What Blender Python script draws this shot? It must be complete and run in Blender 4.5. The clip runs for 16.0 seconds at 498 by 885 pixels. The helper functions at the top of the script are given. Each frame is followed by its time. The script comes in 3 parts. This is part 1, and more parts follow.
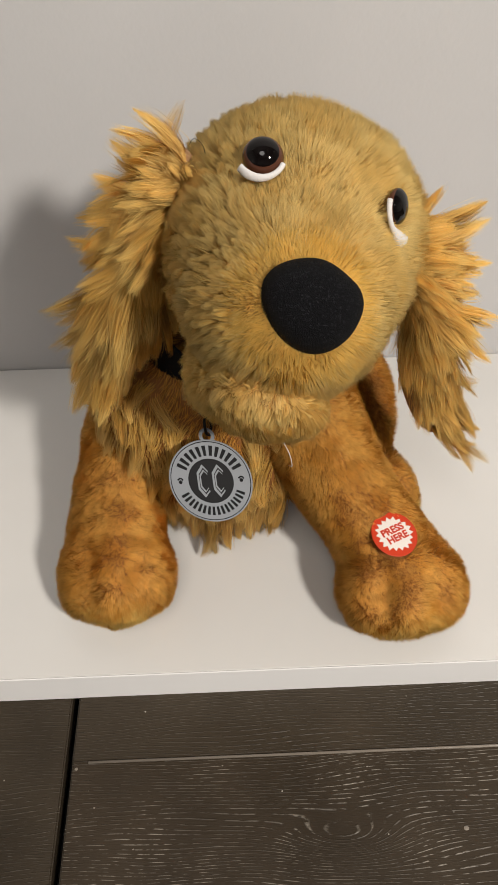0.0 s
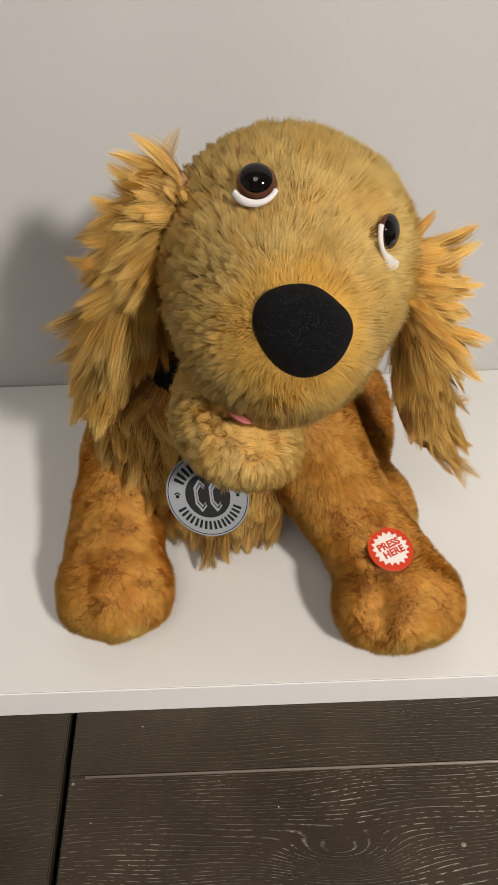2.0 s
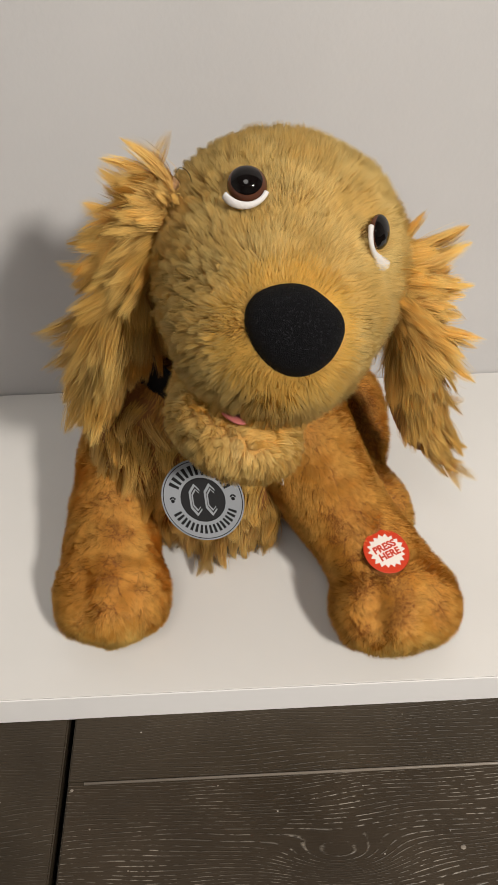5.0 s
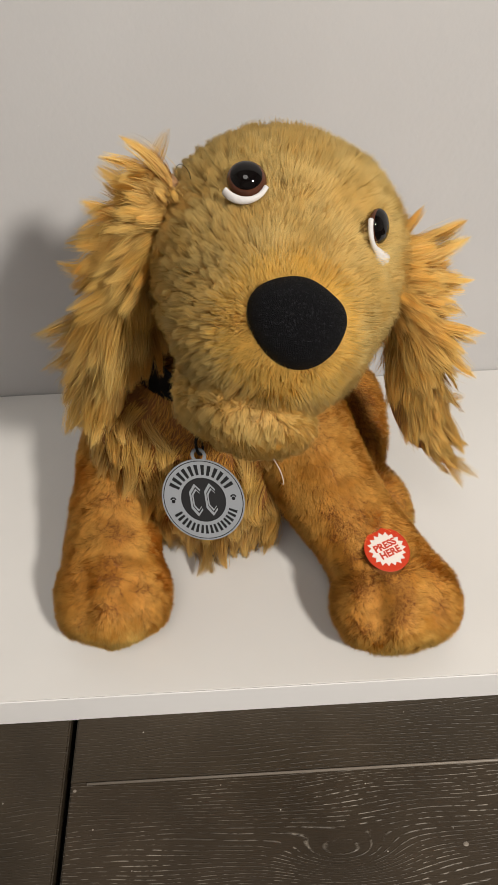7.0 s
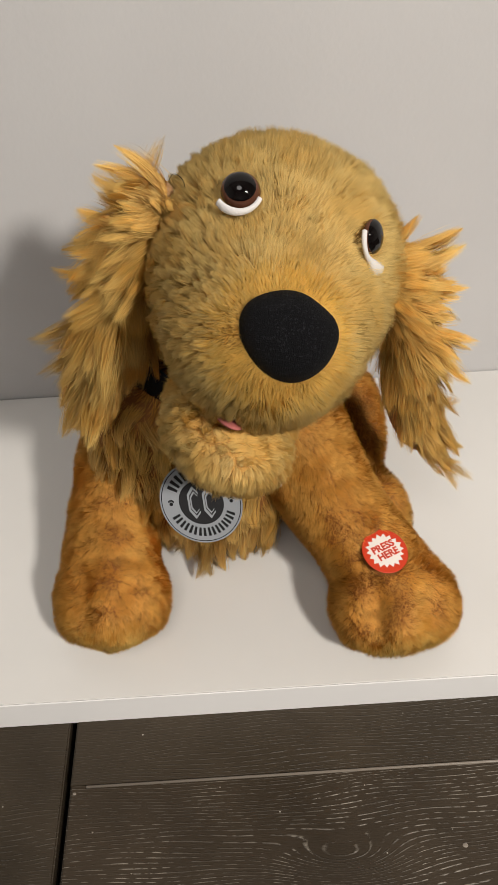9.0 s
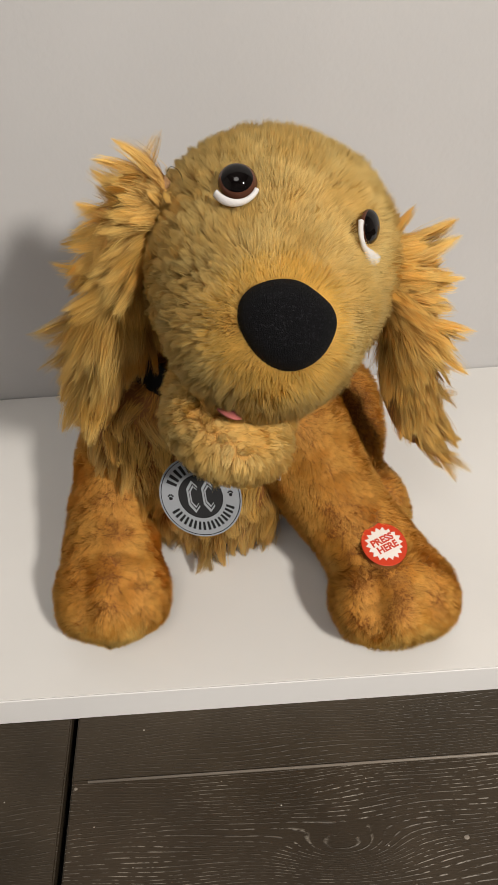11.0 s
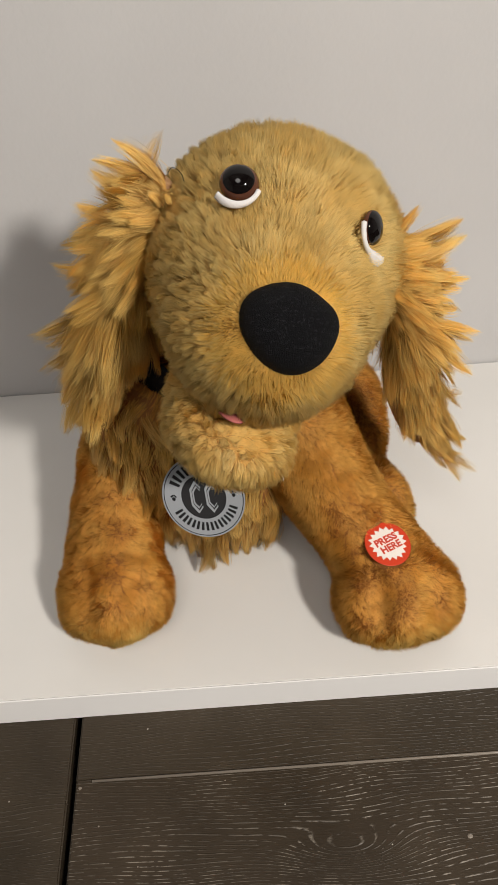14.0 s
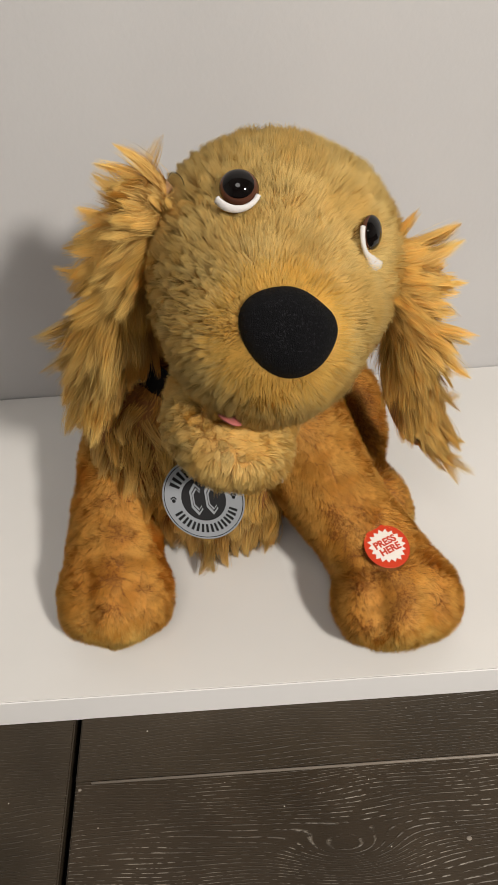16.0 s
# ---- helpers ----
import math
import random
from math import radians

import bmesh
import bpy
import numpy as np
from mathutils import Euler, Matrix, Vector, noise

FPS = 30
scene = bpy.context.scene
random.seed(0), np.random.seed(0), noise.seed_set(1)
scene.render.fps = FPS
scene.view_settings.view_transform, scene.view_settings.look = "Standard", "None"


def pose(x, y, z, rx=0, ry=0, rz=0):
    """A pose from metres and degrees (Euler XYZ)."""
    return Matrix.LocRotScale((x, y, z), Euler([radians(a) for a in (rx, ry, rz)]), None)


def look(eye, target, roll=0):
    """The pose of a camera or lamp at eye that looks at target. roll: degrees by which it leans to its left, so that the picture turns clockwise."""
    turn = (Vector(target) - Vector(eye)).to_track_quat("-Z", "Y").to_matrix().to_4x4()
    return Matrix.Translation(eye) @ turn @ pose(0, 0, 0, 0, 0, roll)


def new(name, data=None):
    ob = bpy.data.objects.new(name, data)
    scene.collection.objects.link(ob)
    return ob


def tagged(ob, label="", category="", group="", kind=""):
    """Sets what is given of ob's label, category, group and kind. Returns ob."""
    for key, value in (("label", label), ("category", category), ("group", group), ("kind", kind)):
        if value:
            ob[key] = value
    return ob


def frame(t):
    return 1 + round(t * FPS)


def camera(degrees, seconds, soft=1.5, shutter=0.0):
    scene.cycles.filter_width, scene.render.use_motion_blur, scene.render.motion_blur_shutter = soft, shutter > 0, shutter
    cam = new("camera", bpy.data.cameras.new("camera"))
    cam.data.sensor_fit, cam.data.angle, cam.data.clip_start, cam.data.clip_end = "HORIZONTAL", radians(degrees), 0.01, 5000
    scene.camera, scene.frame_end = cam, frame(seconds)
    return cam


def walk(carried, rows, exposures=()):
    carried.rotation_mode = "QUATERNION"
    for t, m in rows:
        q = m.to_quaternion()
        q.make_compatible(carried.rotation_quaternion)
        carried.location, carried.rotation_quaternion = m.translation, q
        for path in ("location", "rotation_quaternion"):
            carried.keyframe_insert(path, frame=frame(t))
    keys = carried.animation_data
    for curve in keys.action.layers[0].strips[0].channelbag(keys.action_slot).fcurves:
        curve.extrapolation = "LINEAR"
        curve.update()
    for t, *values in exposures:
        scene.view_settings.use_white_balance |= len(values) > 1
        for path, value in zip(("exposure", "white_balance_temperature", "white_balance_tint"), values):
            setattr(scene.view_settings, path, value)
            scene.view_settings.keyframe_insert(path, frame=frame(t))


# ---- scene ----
cam = camera(36.0, 16.0, soft=1.0, shutter=0.5)

PATH = [
    (0, (0.021, -0.211, 0.443), (0.051, 1.127, -1.043), -1.1),
    (0.5, (0.025, -0.215, 0.441), (0.043, 1.138, -1.032), -1.4),
    (1, (0.025, -0.215, 0.443), (0.043, 1.141, -1.027), -1.4),
    (1.5, (0.026, -0.216, 0.443), (0.046, 1.147, -1.021), -1.4),
    (2, (0.026, -0.215, 0.445), (0.044, 1.157, -1.01), -1.5),
    (2.5, (0.028, -0.214, 0.445), (0.046, 1.161, -1.007), -1.8),
    (3, (0.029, -0.214, 0.446), (0.047, 1.163, -1.003), -2.0),
    (3.5, (0.027, -0.215, 0.445), (0.047, 1.167, -1.001), -2.0),
    (4, (0.029, -0.216, 0.444), (0.047, 1.167, -1.0), -2.1),
    (6.5, (0.031, -0.221, 0.444), (0.043, 1.176, -0.987), -2.7),
    (7, (0.029, -0.218, 0.445), (0.048, 1.167, -0.997), -2.6),
    (7.5, (0.03, -0.219, 0.444), (0.045, 1.17, -0.995), -2.7),
    (8, (0.029, -0.22, 0.444), (0.05, 1.168, -0.996), -2.6),
    (8.5, (0.028, -0.217, 0.446), (0.052, 1.165, -1.0), -2.6),
    (9, (0.032, -0.218, 0.446), (0.045, 1.169, -0.994), -3.1),
    (11.5, (0.033, -0.225, 0.442), (0.042, 1.174, -0.987), -3.7),
    (12, (0.034, -0.222, 0.445), (0.036, 1.172, -0.989), -4.0),
    (12.5, (0.033, -0.221, 0.446), (0.042, 1.169, -0.992), -3.8),
    (13, (0.032, -0.223, 0.444), (0.042, 1.173, -0.988), -3.7),
    (13.5, (0.03, -0.221, 0.445), (0.042, 1.168, -0.995), -3.6),
    (14, (0.032, -0.218, 0.446), (0.039, 1.159, -1.005), -3.8),
    (14.5, (0.033, -0.221, 0.444), (0.039, 1.166, -0.996), -3.8),
    (15, (0.031, -0.218, 0.446), (0.042, 1.164, -0.999), -3.6),
    (15.5, (0.034, -0.218, 0.448), (0.041, 1.163, -0.999), -3.8),
    (16, (0.032, -0.221, 0.446), (0.04, 1.167, -0.994), -3.7),
]
walk(cam, [(t, look(e, g, r)) for t, e, g, r in PATH])

from mathutils import kdtree

# ---- light ----
world = bpy.data.worlds.new("world")
world.use_nodes = True
world.node_tree.nodes["Background"].inputs[0].default_value = (0.9, 0.85, 0.8, 1)
world.node_tree.nodes["Background"].inputs[1].default_value = 0.03
scene.world = world
scene.view_settings.exposure = 0.42


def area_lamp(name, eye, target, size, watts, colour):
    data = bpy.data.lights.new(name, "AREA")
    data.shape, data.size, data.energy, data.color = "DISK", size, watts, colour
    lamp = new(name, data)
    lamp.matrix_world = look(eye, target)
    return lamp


area_lamp("key_lamp", (0.72, -1.02, 1.18), (0.03, 0.12, 0.15), 0.16, 22.5, (1.0, 0.94, 0.855))
# Added soft fill from the front left; no fitting stands there.
area_lamp("fill_lamp", (-0.28, -1.1, 2.2), (-0.2, -0.5, 0), 0.9, 10.2, (1.0, 0.955, 0.90))


# ---- materials ----
def material(name, colour=(0.8, 0.8, 0.8), rough=0.5, metal=0.0, spec=0.5):
    m = bpy.data.materials.new(name)
    m.use_nodes = True
    b = m.node_tree.nodes["Principled BSDF"]
    b.inputs["Base Color"].default_value = (*colour, 1)
    b.inputs["Roughness"].default_value = rough
    b.inputs["Metallic"].default_value = metal
    b.inputs["Specular IOR Level"].default_value = spec
    return m, m.node_tree, b


def node(tree, kind, **values):
    n = tree.nodes.new(kind)
    for key, value in values.items():
        n.inputs[key.replace("_", " ")].default_value = value
    return n


def ramp(tree, source, stops):
    r = tree.nodes.new("ShaderNodeValToRGB")
    while len(r.color_ramp.elements) < len(stops):
        r.color_ramp.elements.new(0.5)
    for e, (p, c) in zip(r.color_ramp.elements, stops):
        e.position, e.color = p, (*c, 1)
    tree.links.new(source, r.inputs[0])
    return r.outputs[0]


def mixed(tree, a, b, factor, mode="MIX"):
    """Mix two colours; a and factor may be sockets or values."""
    m = tree.nodes.new("ShaderNodeMix")
    m.data_type, m.blend_type = "RGBA", mode
    for slot, value in ((0, factor), (6, a), (7, b)):
        if isinstance(value, bpy.types.NodeSocket):
            tree.links.new(value, m.inputs[slot])
        elif slot == 0:
            m.inputs[0].default_value = value
        else:
            m.inputs[slot].default_value = (*value, 1)
    return m.outputs[2]


def bumped(tree, bsdf, height, strength, distance):
    b = tree.nodes.new("ShaderNodeBump")
    b.inputs["Strength"].default_value, b.inputs["Distance"].default_value = strength, distance
    tree.links.new(height, b.inputs["Height"])
    tree.links.new(b.outputs[0], bsdf.inputs["Normal"])
    return b


def painted(name, colour, rough, grain, depth):
    """Painted or laminated sheet: faint mottling, fine orange peel."""
    m, t, b = material(name, colour, rough)
    c = t.nodes.new("ShaderNodeTexCoord")
    big = node(t, "ShaderNodeTexNoise", Scale=5.0, Detail=4.0)
    fine = node(t, "ShaderNodeTexNoise", Scale=grain, Detail=3.0)
    for n in (big, fine):
        t.links.new(c.outputs["Object"], n.inputs["Vector"])
    dark = tuple(v * 0.93 for v in colour)
    t.links.new(ramp(t, big.outputs[0], [(0.35, dark), (0.65, colour)]), b.inputs["Base Color"])
    t.links.new(ramp(t, big.outputs[0], [(0.3, (rough + 0.08,) * 3), (0.7, (rough - 0.05,) * 3)]), b.inputs["Roughness"])
    bumped(t, b, fine.outputs[0], 0.25, depth)
    return m


WALL = painted("wall_paint", (0.508, 0.499, 0.500), 0.6, 260, 0.0006)
LAMINATE = painted("white_laminate", (0.655, 0.64, 0.62), 0.38, 500, 0.0001)
EDGE = painted("white_edge_band", (0.84, 0.83, 0.83), 0.42, 300, 0.0002)
ROOM = painted("room_paint", (0.70, 0.68, 0.65), 0.7, 200, 0.0005)


def grain_wood(name, colour, glint):
    """Dark coated board with embossed wood grain along x."""
    m, t, b = material(name, colour, 0.36, 0, 0.26)
    c = t.nodes.new("ShaderNodeTexCoord")
    warp = node(t, "ShaderNodeMapping", Scale=(3.6, 15.0, 15.0))
    t.links.new(c.outputs["Object"], warp.inputs["Vector"])
    bend = node(t, "ShaderNodeTexNoise", Scale=1.0, Detail=2.0)
    t.links.new(warp.outputs[0], bend.inputs["Vector"])
    sep = t.nodes.new("ShaderNodeSeparateXYZ")
    t.links.new(c.outputs["Object"], sep.inputs[0])

    def maths(op, a, bb=0.0):
        n = t.nodes.new("ShaderNodeMath")
        n.operation = op
        for i, v in enumerate((a, bb)):
            if isinstance(v, bpy.types.NodeSocket):
                t.links.new(v, n.inputs[i])
            else:
                n.inputs[i].default_value = v
        return n.outputs[0]

    rings = maths("ADD", maths("MULTIPLY", sep.outputs[1], 430.0), maths("MULTIPLY", bend.outputs[0], 19.0))
    across = maths("DIVIDE", maths("SUBTRACT", sep.outputs[0], 0.075), 0.034)
    aside = maths("DIVIDE", maths("ADD", sep.outputs[1], 0.089), 0.012)
    knot = maths("EXPONENT", maths("MULTIPLY", maths("ADD", maths("MULTIPLY", across, across), maths("MULTIPLY", aside, aside)), -1.0))
    rings = maths("ADD", rings, maths("MULTIPLY", knot, 7.2))
    saw = maths("ABSOLUTE", maths("SUBTRACT", maths("FRACT", rings), 0.5))
    line = ramp(t, saw, [(0.02, (1, 1, 1)), (0.15, (0, 0, 0))])
    strokes = node(t, "ShaderNodeMapping", Scale=(160.0, 1400.0, 1400.0))
    t.links.new(c.outputs["Object"], strokes.inputs["Vector"])
    dash = node(t, "ShaderNodeTexNoise", Scale=1.0, Detail=2.0)
    t.links.new(strokes.outputs[0], dash.inputs["Vector"])
    broken = node(t, "ShaderNodeMapping", Scale=(190.0, 420.0, 420.0))
    t.links.new(c.outputs["Object"], broken.inputs["Vector"])
    gap = node(t, "ShaderNodeTexNoise", Scale=1.0, Detail=3.0)
    t.links.new(broken.outputs[0], gap.inputs["Vector"])
    relief = maths("ADD", maths("MULTIPLY", line, ramp(t, gap.outputs[0], [(0.42, (0, 0, 0)), (0.58, (1, 1, 1))])), maths("MULTIPLY", dash.outputs[0], 0.5))
    bumped(t, b, relief, 0.7, 0.0004)
    spot = node(t, "ShaderNodeTexNoise", Scale=14.0, Detail=5.0)
    t.links.new(c.outputs["Object"], spot.inputs["Vector"])
    base = ramp(t, spot.outputs[0], [(0.3, tuple(v * 0.72 for v in colour)), (0.7, tuple(v * 1.2 for v in colour))])
    # Small pale specks scattered over the board.
    dots = node(t, "ShaderNodeTexVoronoi", Scale=75.0)
    t.links.new(c.outputs["Object"], dots.inputs["Vector"])
    speck = ramp(t, dots.outputs[0], [(0.025, (1, 1, 1)), (0.045, (0, 0, 0))])
    drift = node(t, "ShaderNodeTexNoise", Scale=26.0, Detail=3.0)
    t.links.new(c.outputs["Object"], drift.inputs["Vector"])
    seen = ramp(t, drift.outputs[0], [(0.40, (0.12,) * 3), (0.64, (1, 1, 1))])
    # Highlights on the embossed grain, painted into the colour as broken pale lines.
    glint_lines = maths("MULTIPLY", maths("MULTIPLY", maths("MULTIPLY", line, seen), ramp(t, gap.outputs[0], [(0.46, (0, 0, 0)), (0.60, (1, 1, 1))])), glint)
    glinted = mixed(t, base, (0.30, 0.265, 0.22), glint_lines)
    t.links.new(mixed(t, glinted, (0.38, 0.35, 0.31), speck), b.inputs["Base Color"])
    t.links.new(ramp(t, spot.outputs[0], [(0.3, (0.36,) * 3), (0.7, (0.50,) * 3)]), b.inputs["Roughness"])
    return m


PLANK = grain_wood("dark_embossed_board", (0.036, 0.0253, 0.0153), 0.85)
QUIET_PLANK = grain_wood("dark_smooth_board", (0.037, 0.0270, 0.0168), 0.14)
GAP, _, _ = material("black_gap", (0.004, 0.004, 0.004), 0.9)


def fur(name, root, tip, other, through_light=0.3, rough=0.5):
    """Pile fibre: dyed strand by strand, in blotches; root darkening paints in self-shade."""
    m, t, b = material(name, tip, rough, 0, 0.3)
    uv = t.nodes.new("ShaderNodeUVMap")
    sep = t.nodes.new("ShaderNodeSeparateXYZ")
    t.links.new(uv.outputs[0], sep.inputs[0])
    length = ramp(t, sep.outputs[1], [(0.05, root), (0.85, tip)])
    c = t.nodes.new("ShaderNodeTexCoord")
    n = node(t, "ShaderNodeTexNoise", Scale=48.0, Detail=4.0)
    t.links.new(c.outputs["Object"], n.inputs["Vector"])
    blot = ramp(t, n.outputs[0], [(0.44, (0, 0, 0)), (0.62, (0.8, 0.8, 0.8))])
    col = mixed(t, length, other, blot)
    single = ramp(t, sep.outputs[0], [(0.05, (0.76,) * 3), (0.5, (0.96,) * 3), (0.95, (1.08, 1.08, 1.08))])
    col = mixed(t, col, single, 1.0, "MULTIPLY")
    t.links.new(col, b.inputs["Base Color"])
    tr = t.nodes.new("ShaderNodeBsdfTranslucent")
    t.links.new(col, tr.inputs[0])
    mix = t.nodes.new("ShaderNodeMixShader")
    mix.inputs[0].default_value = through_light
    t.links.new(b.outputs[0], mix.inputs[1])
    t.links.new(tr.outputs[0], mix.inputs[2])
    t.links.new(mix.outputs[0], t.nodes["Material Output"].inputs[0])
    return m


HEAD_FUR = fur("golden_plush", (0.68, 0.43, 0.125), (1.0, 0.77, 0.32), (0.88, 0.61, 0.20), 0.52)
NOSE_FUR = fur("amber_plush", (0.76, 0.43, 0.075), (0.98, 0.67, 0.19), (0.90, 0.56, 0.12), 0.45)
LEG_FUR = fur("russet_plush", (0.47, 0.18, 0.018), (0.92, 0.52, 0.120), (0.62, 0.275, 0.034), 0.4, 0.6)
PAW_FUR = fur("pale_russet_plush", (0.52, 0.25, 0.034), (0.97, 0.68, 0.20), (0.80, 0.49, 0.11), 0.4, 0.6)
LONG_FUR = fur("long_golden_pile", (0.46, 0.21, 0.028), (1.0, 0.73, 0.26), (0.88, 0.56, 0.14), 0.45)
HEAD_SKIN, _, _ = material("plush_backing_gold", (0.40, 0.22, 0.055), 0.9)
LEG_SKIN, _, _ = material("plush_backing_russet", (0.20, 0.075, 0.012), 0.9)
EAR_LINING, _, _ = material("ear_lining", (0.30, 0.17, 0.08), 0.8)
FELT, _t, _b = material("white_felt", (0.60, 0.58, 0.575), 1.0, 0, 0.1)
_c = _t.nodes.new("ShaderNodeTexCoord")
_n = node(_t, "ShaderNodeTexNoise", Scale=900.0, Detail=4.0)
_t.links.new(_c.outputs["Object"], _n.inputs["Vector"])
bumped(_t, _b, _n.outputs[0], 0.6, 0.0005)
NOSE_CLOTH, _t, _b = material("black_knit", (0.006, 0.006, 0.008), 0.8, 0, 0.12)
_c = _t.nodes.new("ShaderNodeTexCoord")
_n = node(_t, "ShaderNodeTexVoronoi", Scale=1900.0)
_t.links.new(_c.outputs["Object"], _n.inputs["Vector"])
bumped(_t, _b, _n.outputs[0], 1.0, 0.0008)
_f = node(_t, "ShaderNodeTexNoise", Scale=1100.0, Detail=2.0)
_t.links.new(_c.outputs["Object"], _f.inputs["Vector"])
_t.links.new(ramp(_t, _f.outputs[0], [(0.55, (0.004, 0.004, 0.005)), (0.78, (0.026, 0.026, 0.030))]), _b.inputs["Base Color"])
EYE_BLACK, _, _ = material("eye_pupil", (0.003, 0.002, 0.002), 0.05, 0, 0.28)
EYE_BROWN, _, _ = material("eye_iris", (0.075, 0.028, 0.016), 0.12, 0, 0.3)
MOUTH, _, _ = material("mouth_felt", (0.36, 0.10, 0.09), 0.9)
COLLAR, _, _ = material("black_webbing", (0.006, 0.006, 0.007), 0.9, 0, 0.1)
TAG_GREY, _, _ = material("tag_grey", (0.20, 0.212, 0.232), 0.5, 0, 0.25)
TAG_DARK, _, _ = material("tag_charcoal", (0.007, 0.007, 0.008), 0.6, 0, 0.15)
TAG_BLACK, _, _ = material("tag_print", (0.003, 0.003, 0.004), 0.6, 0, 0.15)
STICKER_RED, _, _ = material("sticker_red", (0.50, 0.040, 0.012), 0.5, 0, 0.25)
STICKER_WHITE, _, _ = material("sticker_white", (0.70, 0.66, 0.62), 0.45)


# ---- builders ----
def part(name, bm, mat, parent, label=""):
    mesh = bpy.data.meshes.new(name)
    bm.to_mesh(mesh)
    bm.free()
    mesh.materials.append(mat)
    ob = new(name, mesh)
    ob.parent = parent
    return tagged(ob, label) if label else ob


def box(bm, lo, hi, bevel=0.0):
    lo, hi = Vector(lo), Vector(hi)
    made = bmesh.ops.create_cube(bm, size=1, matrix=Matrix.Translation((lo + hi) / 2) @ Matrix.Diagonal((*(hi - lo), 1)))
    if bevel:
        edges = list({e for v in made["verts"] for e in v.link_edges})
        bmesh.ops.bevel(bm, geom=edges, offset=bevel, segments=2, affect="EDGES")
    return bm


def smooth_noise(p, scale, seed, octaves=2):
    """A smooth vector field from a few sine waves."""
    rng = np.random.default_rng(seed)
    out = np.zeros_like(p)
    for o in range(octaves):
        for _ in range(5):
            k = rng.normal(size=3) * scale * 2**o
            out += np.sin(p @ k + rng.uniform(0, 6.28))[:, None] * rng.normal(size=3) / 2**o * 0.32
    return out


def unit(v):
    return v / np.maximum(np.linalg.norm(v, axis=-1, keepdims=True), 1e-9)


def blob(centre, forms, soft, turn=np.eye(3), detail=5):
    """Verts and triangles of a soft union of ellipsoids, seen outwards from one inner point. Forms: (centre, radii)."""
    bm = bmesh.new()
    bmesh.ops.create_icosphere(bm, subdivisions=detail, radius=1)
    way = np.array([v.co[:] for v in bm.verts])
    tris = np.array([[v.index for v in f.verts] for f in bm.faces])
    bm.free()

    def field(p):
        total = np.zeros(len(p))
        for c, r in forms:
            q = np.linalg.norm((p - c) / r, axis=1)
            g = np.linalg.norm((p - c) / np.square(r), axis=1)
            total += np.exp(-q * (q - 1) / np.maximum(g, 1e-6) / soft)
        return -soft * np.log(np.maximum(total, 1e-300))

    inner = np.array(forms[0][0], float)
    lo, hi = np.zeros(len(way)), np.full(len(way), 0.3)
    for _ in range(26):
        mid = (lo + hi) / 2
        inside = field(inner + way * mid[:, None]) < 0
        lo, hi = np.where(inside, mid, lo), np.where(inside, hi, mid)
    return (inner + way * lo[:, None]) @ turn.T + np.array(centre), tris


def tube(path, radii, rings=40, around=36, flat=None):
    """A closed sweep along points with (across, up) radii; flat: lowest z."""
    path, radii = np.array(path, float), np.array(radii, float)
    s = np.linspace(0, len(path) - 1, rings)

    def curve(a):
        i = np.clip(s.astype(int), 0, len(a) - 2)
        f = (s - i)[:, None]
        p0, p1, p2, p3 = a[np.maximum(i - 1, 0)], a[i], a[i + 1], a[np.minimum(i + 2, len(a) - 1)]
        return 0.5 * (2 * p1 + (p2 - p0) * f + (2 * p0 - 5 * p1 + 4 * p2 - p3) * f**2 + (3 * p1 - p0 - 3 * p2 + p3) * f**3)

    c, r = curve(path), curve(radii)
    d = unit(np.gradient(c, axis=0))
    side = unit(np.cross(d, (0, 0, 1.0)))
    up = np.cross(side, d)
    a = np.linspace(0, 2 * np.pi, around, endpoint=False)
    v = c[:, None] + np.cos(a)[None, :, None] * side[:, None] * r[:, None, :1] + np.sin(a)[None, :, None] * up[:, None] * r[:, None, 1:]
    v = np.concatenate([v.reshape(-1, 3), c[:1] - d[:1] * r[0].min() * 0.3, c[-1:] + d[-1:] * r[-1].min() * 0.5])
    if flat is not None:
        v[:, 2] = np.maximum(v[:, 2], flat)
    tris = []
    for i in range(rings - 1):
        for j in range(around):
            k = (j + 1) % around
            p, q, m, n = i * around + j, i * around + k, (i + 1) * around + j, (i + 1) * around + k
            tris += [(p, n, q), (p, m, n)]
    e = rings * around
    for j in range(around):
        k = (j + 1) % around
        tris += [(e, j, k), (e + 1, (rings - 1) * around + k, (rings - 1) * around + j)]
    return v, np.array(tris)


def normals_of(v, tris):
    n = np.cross(v[tris[:, 1]] - v[tris[:, 0]], v[tris[:, 2]] - v[tris[:, 0]])
    out = np.zeros_like(v)
    for i in range(3):
        np.add.at(out, tris[:, i], n)
    return unit(out)


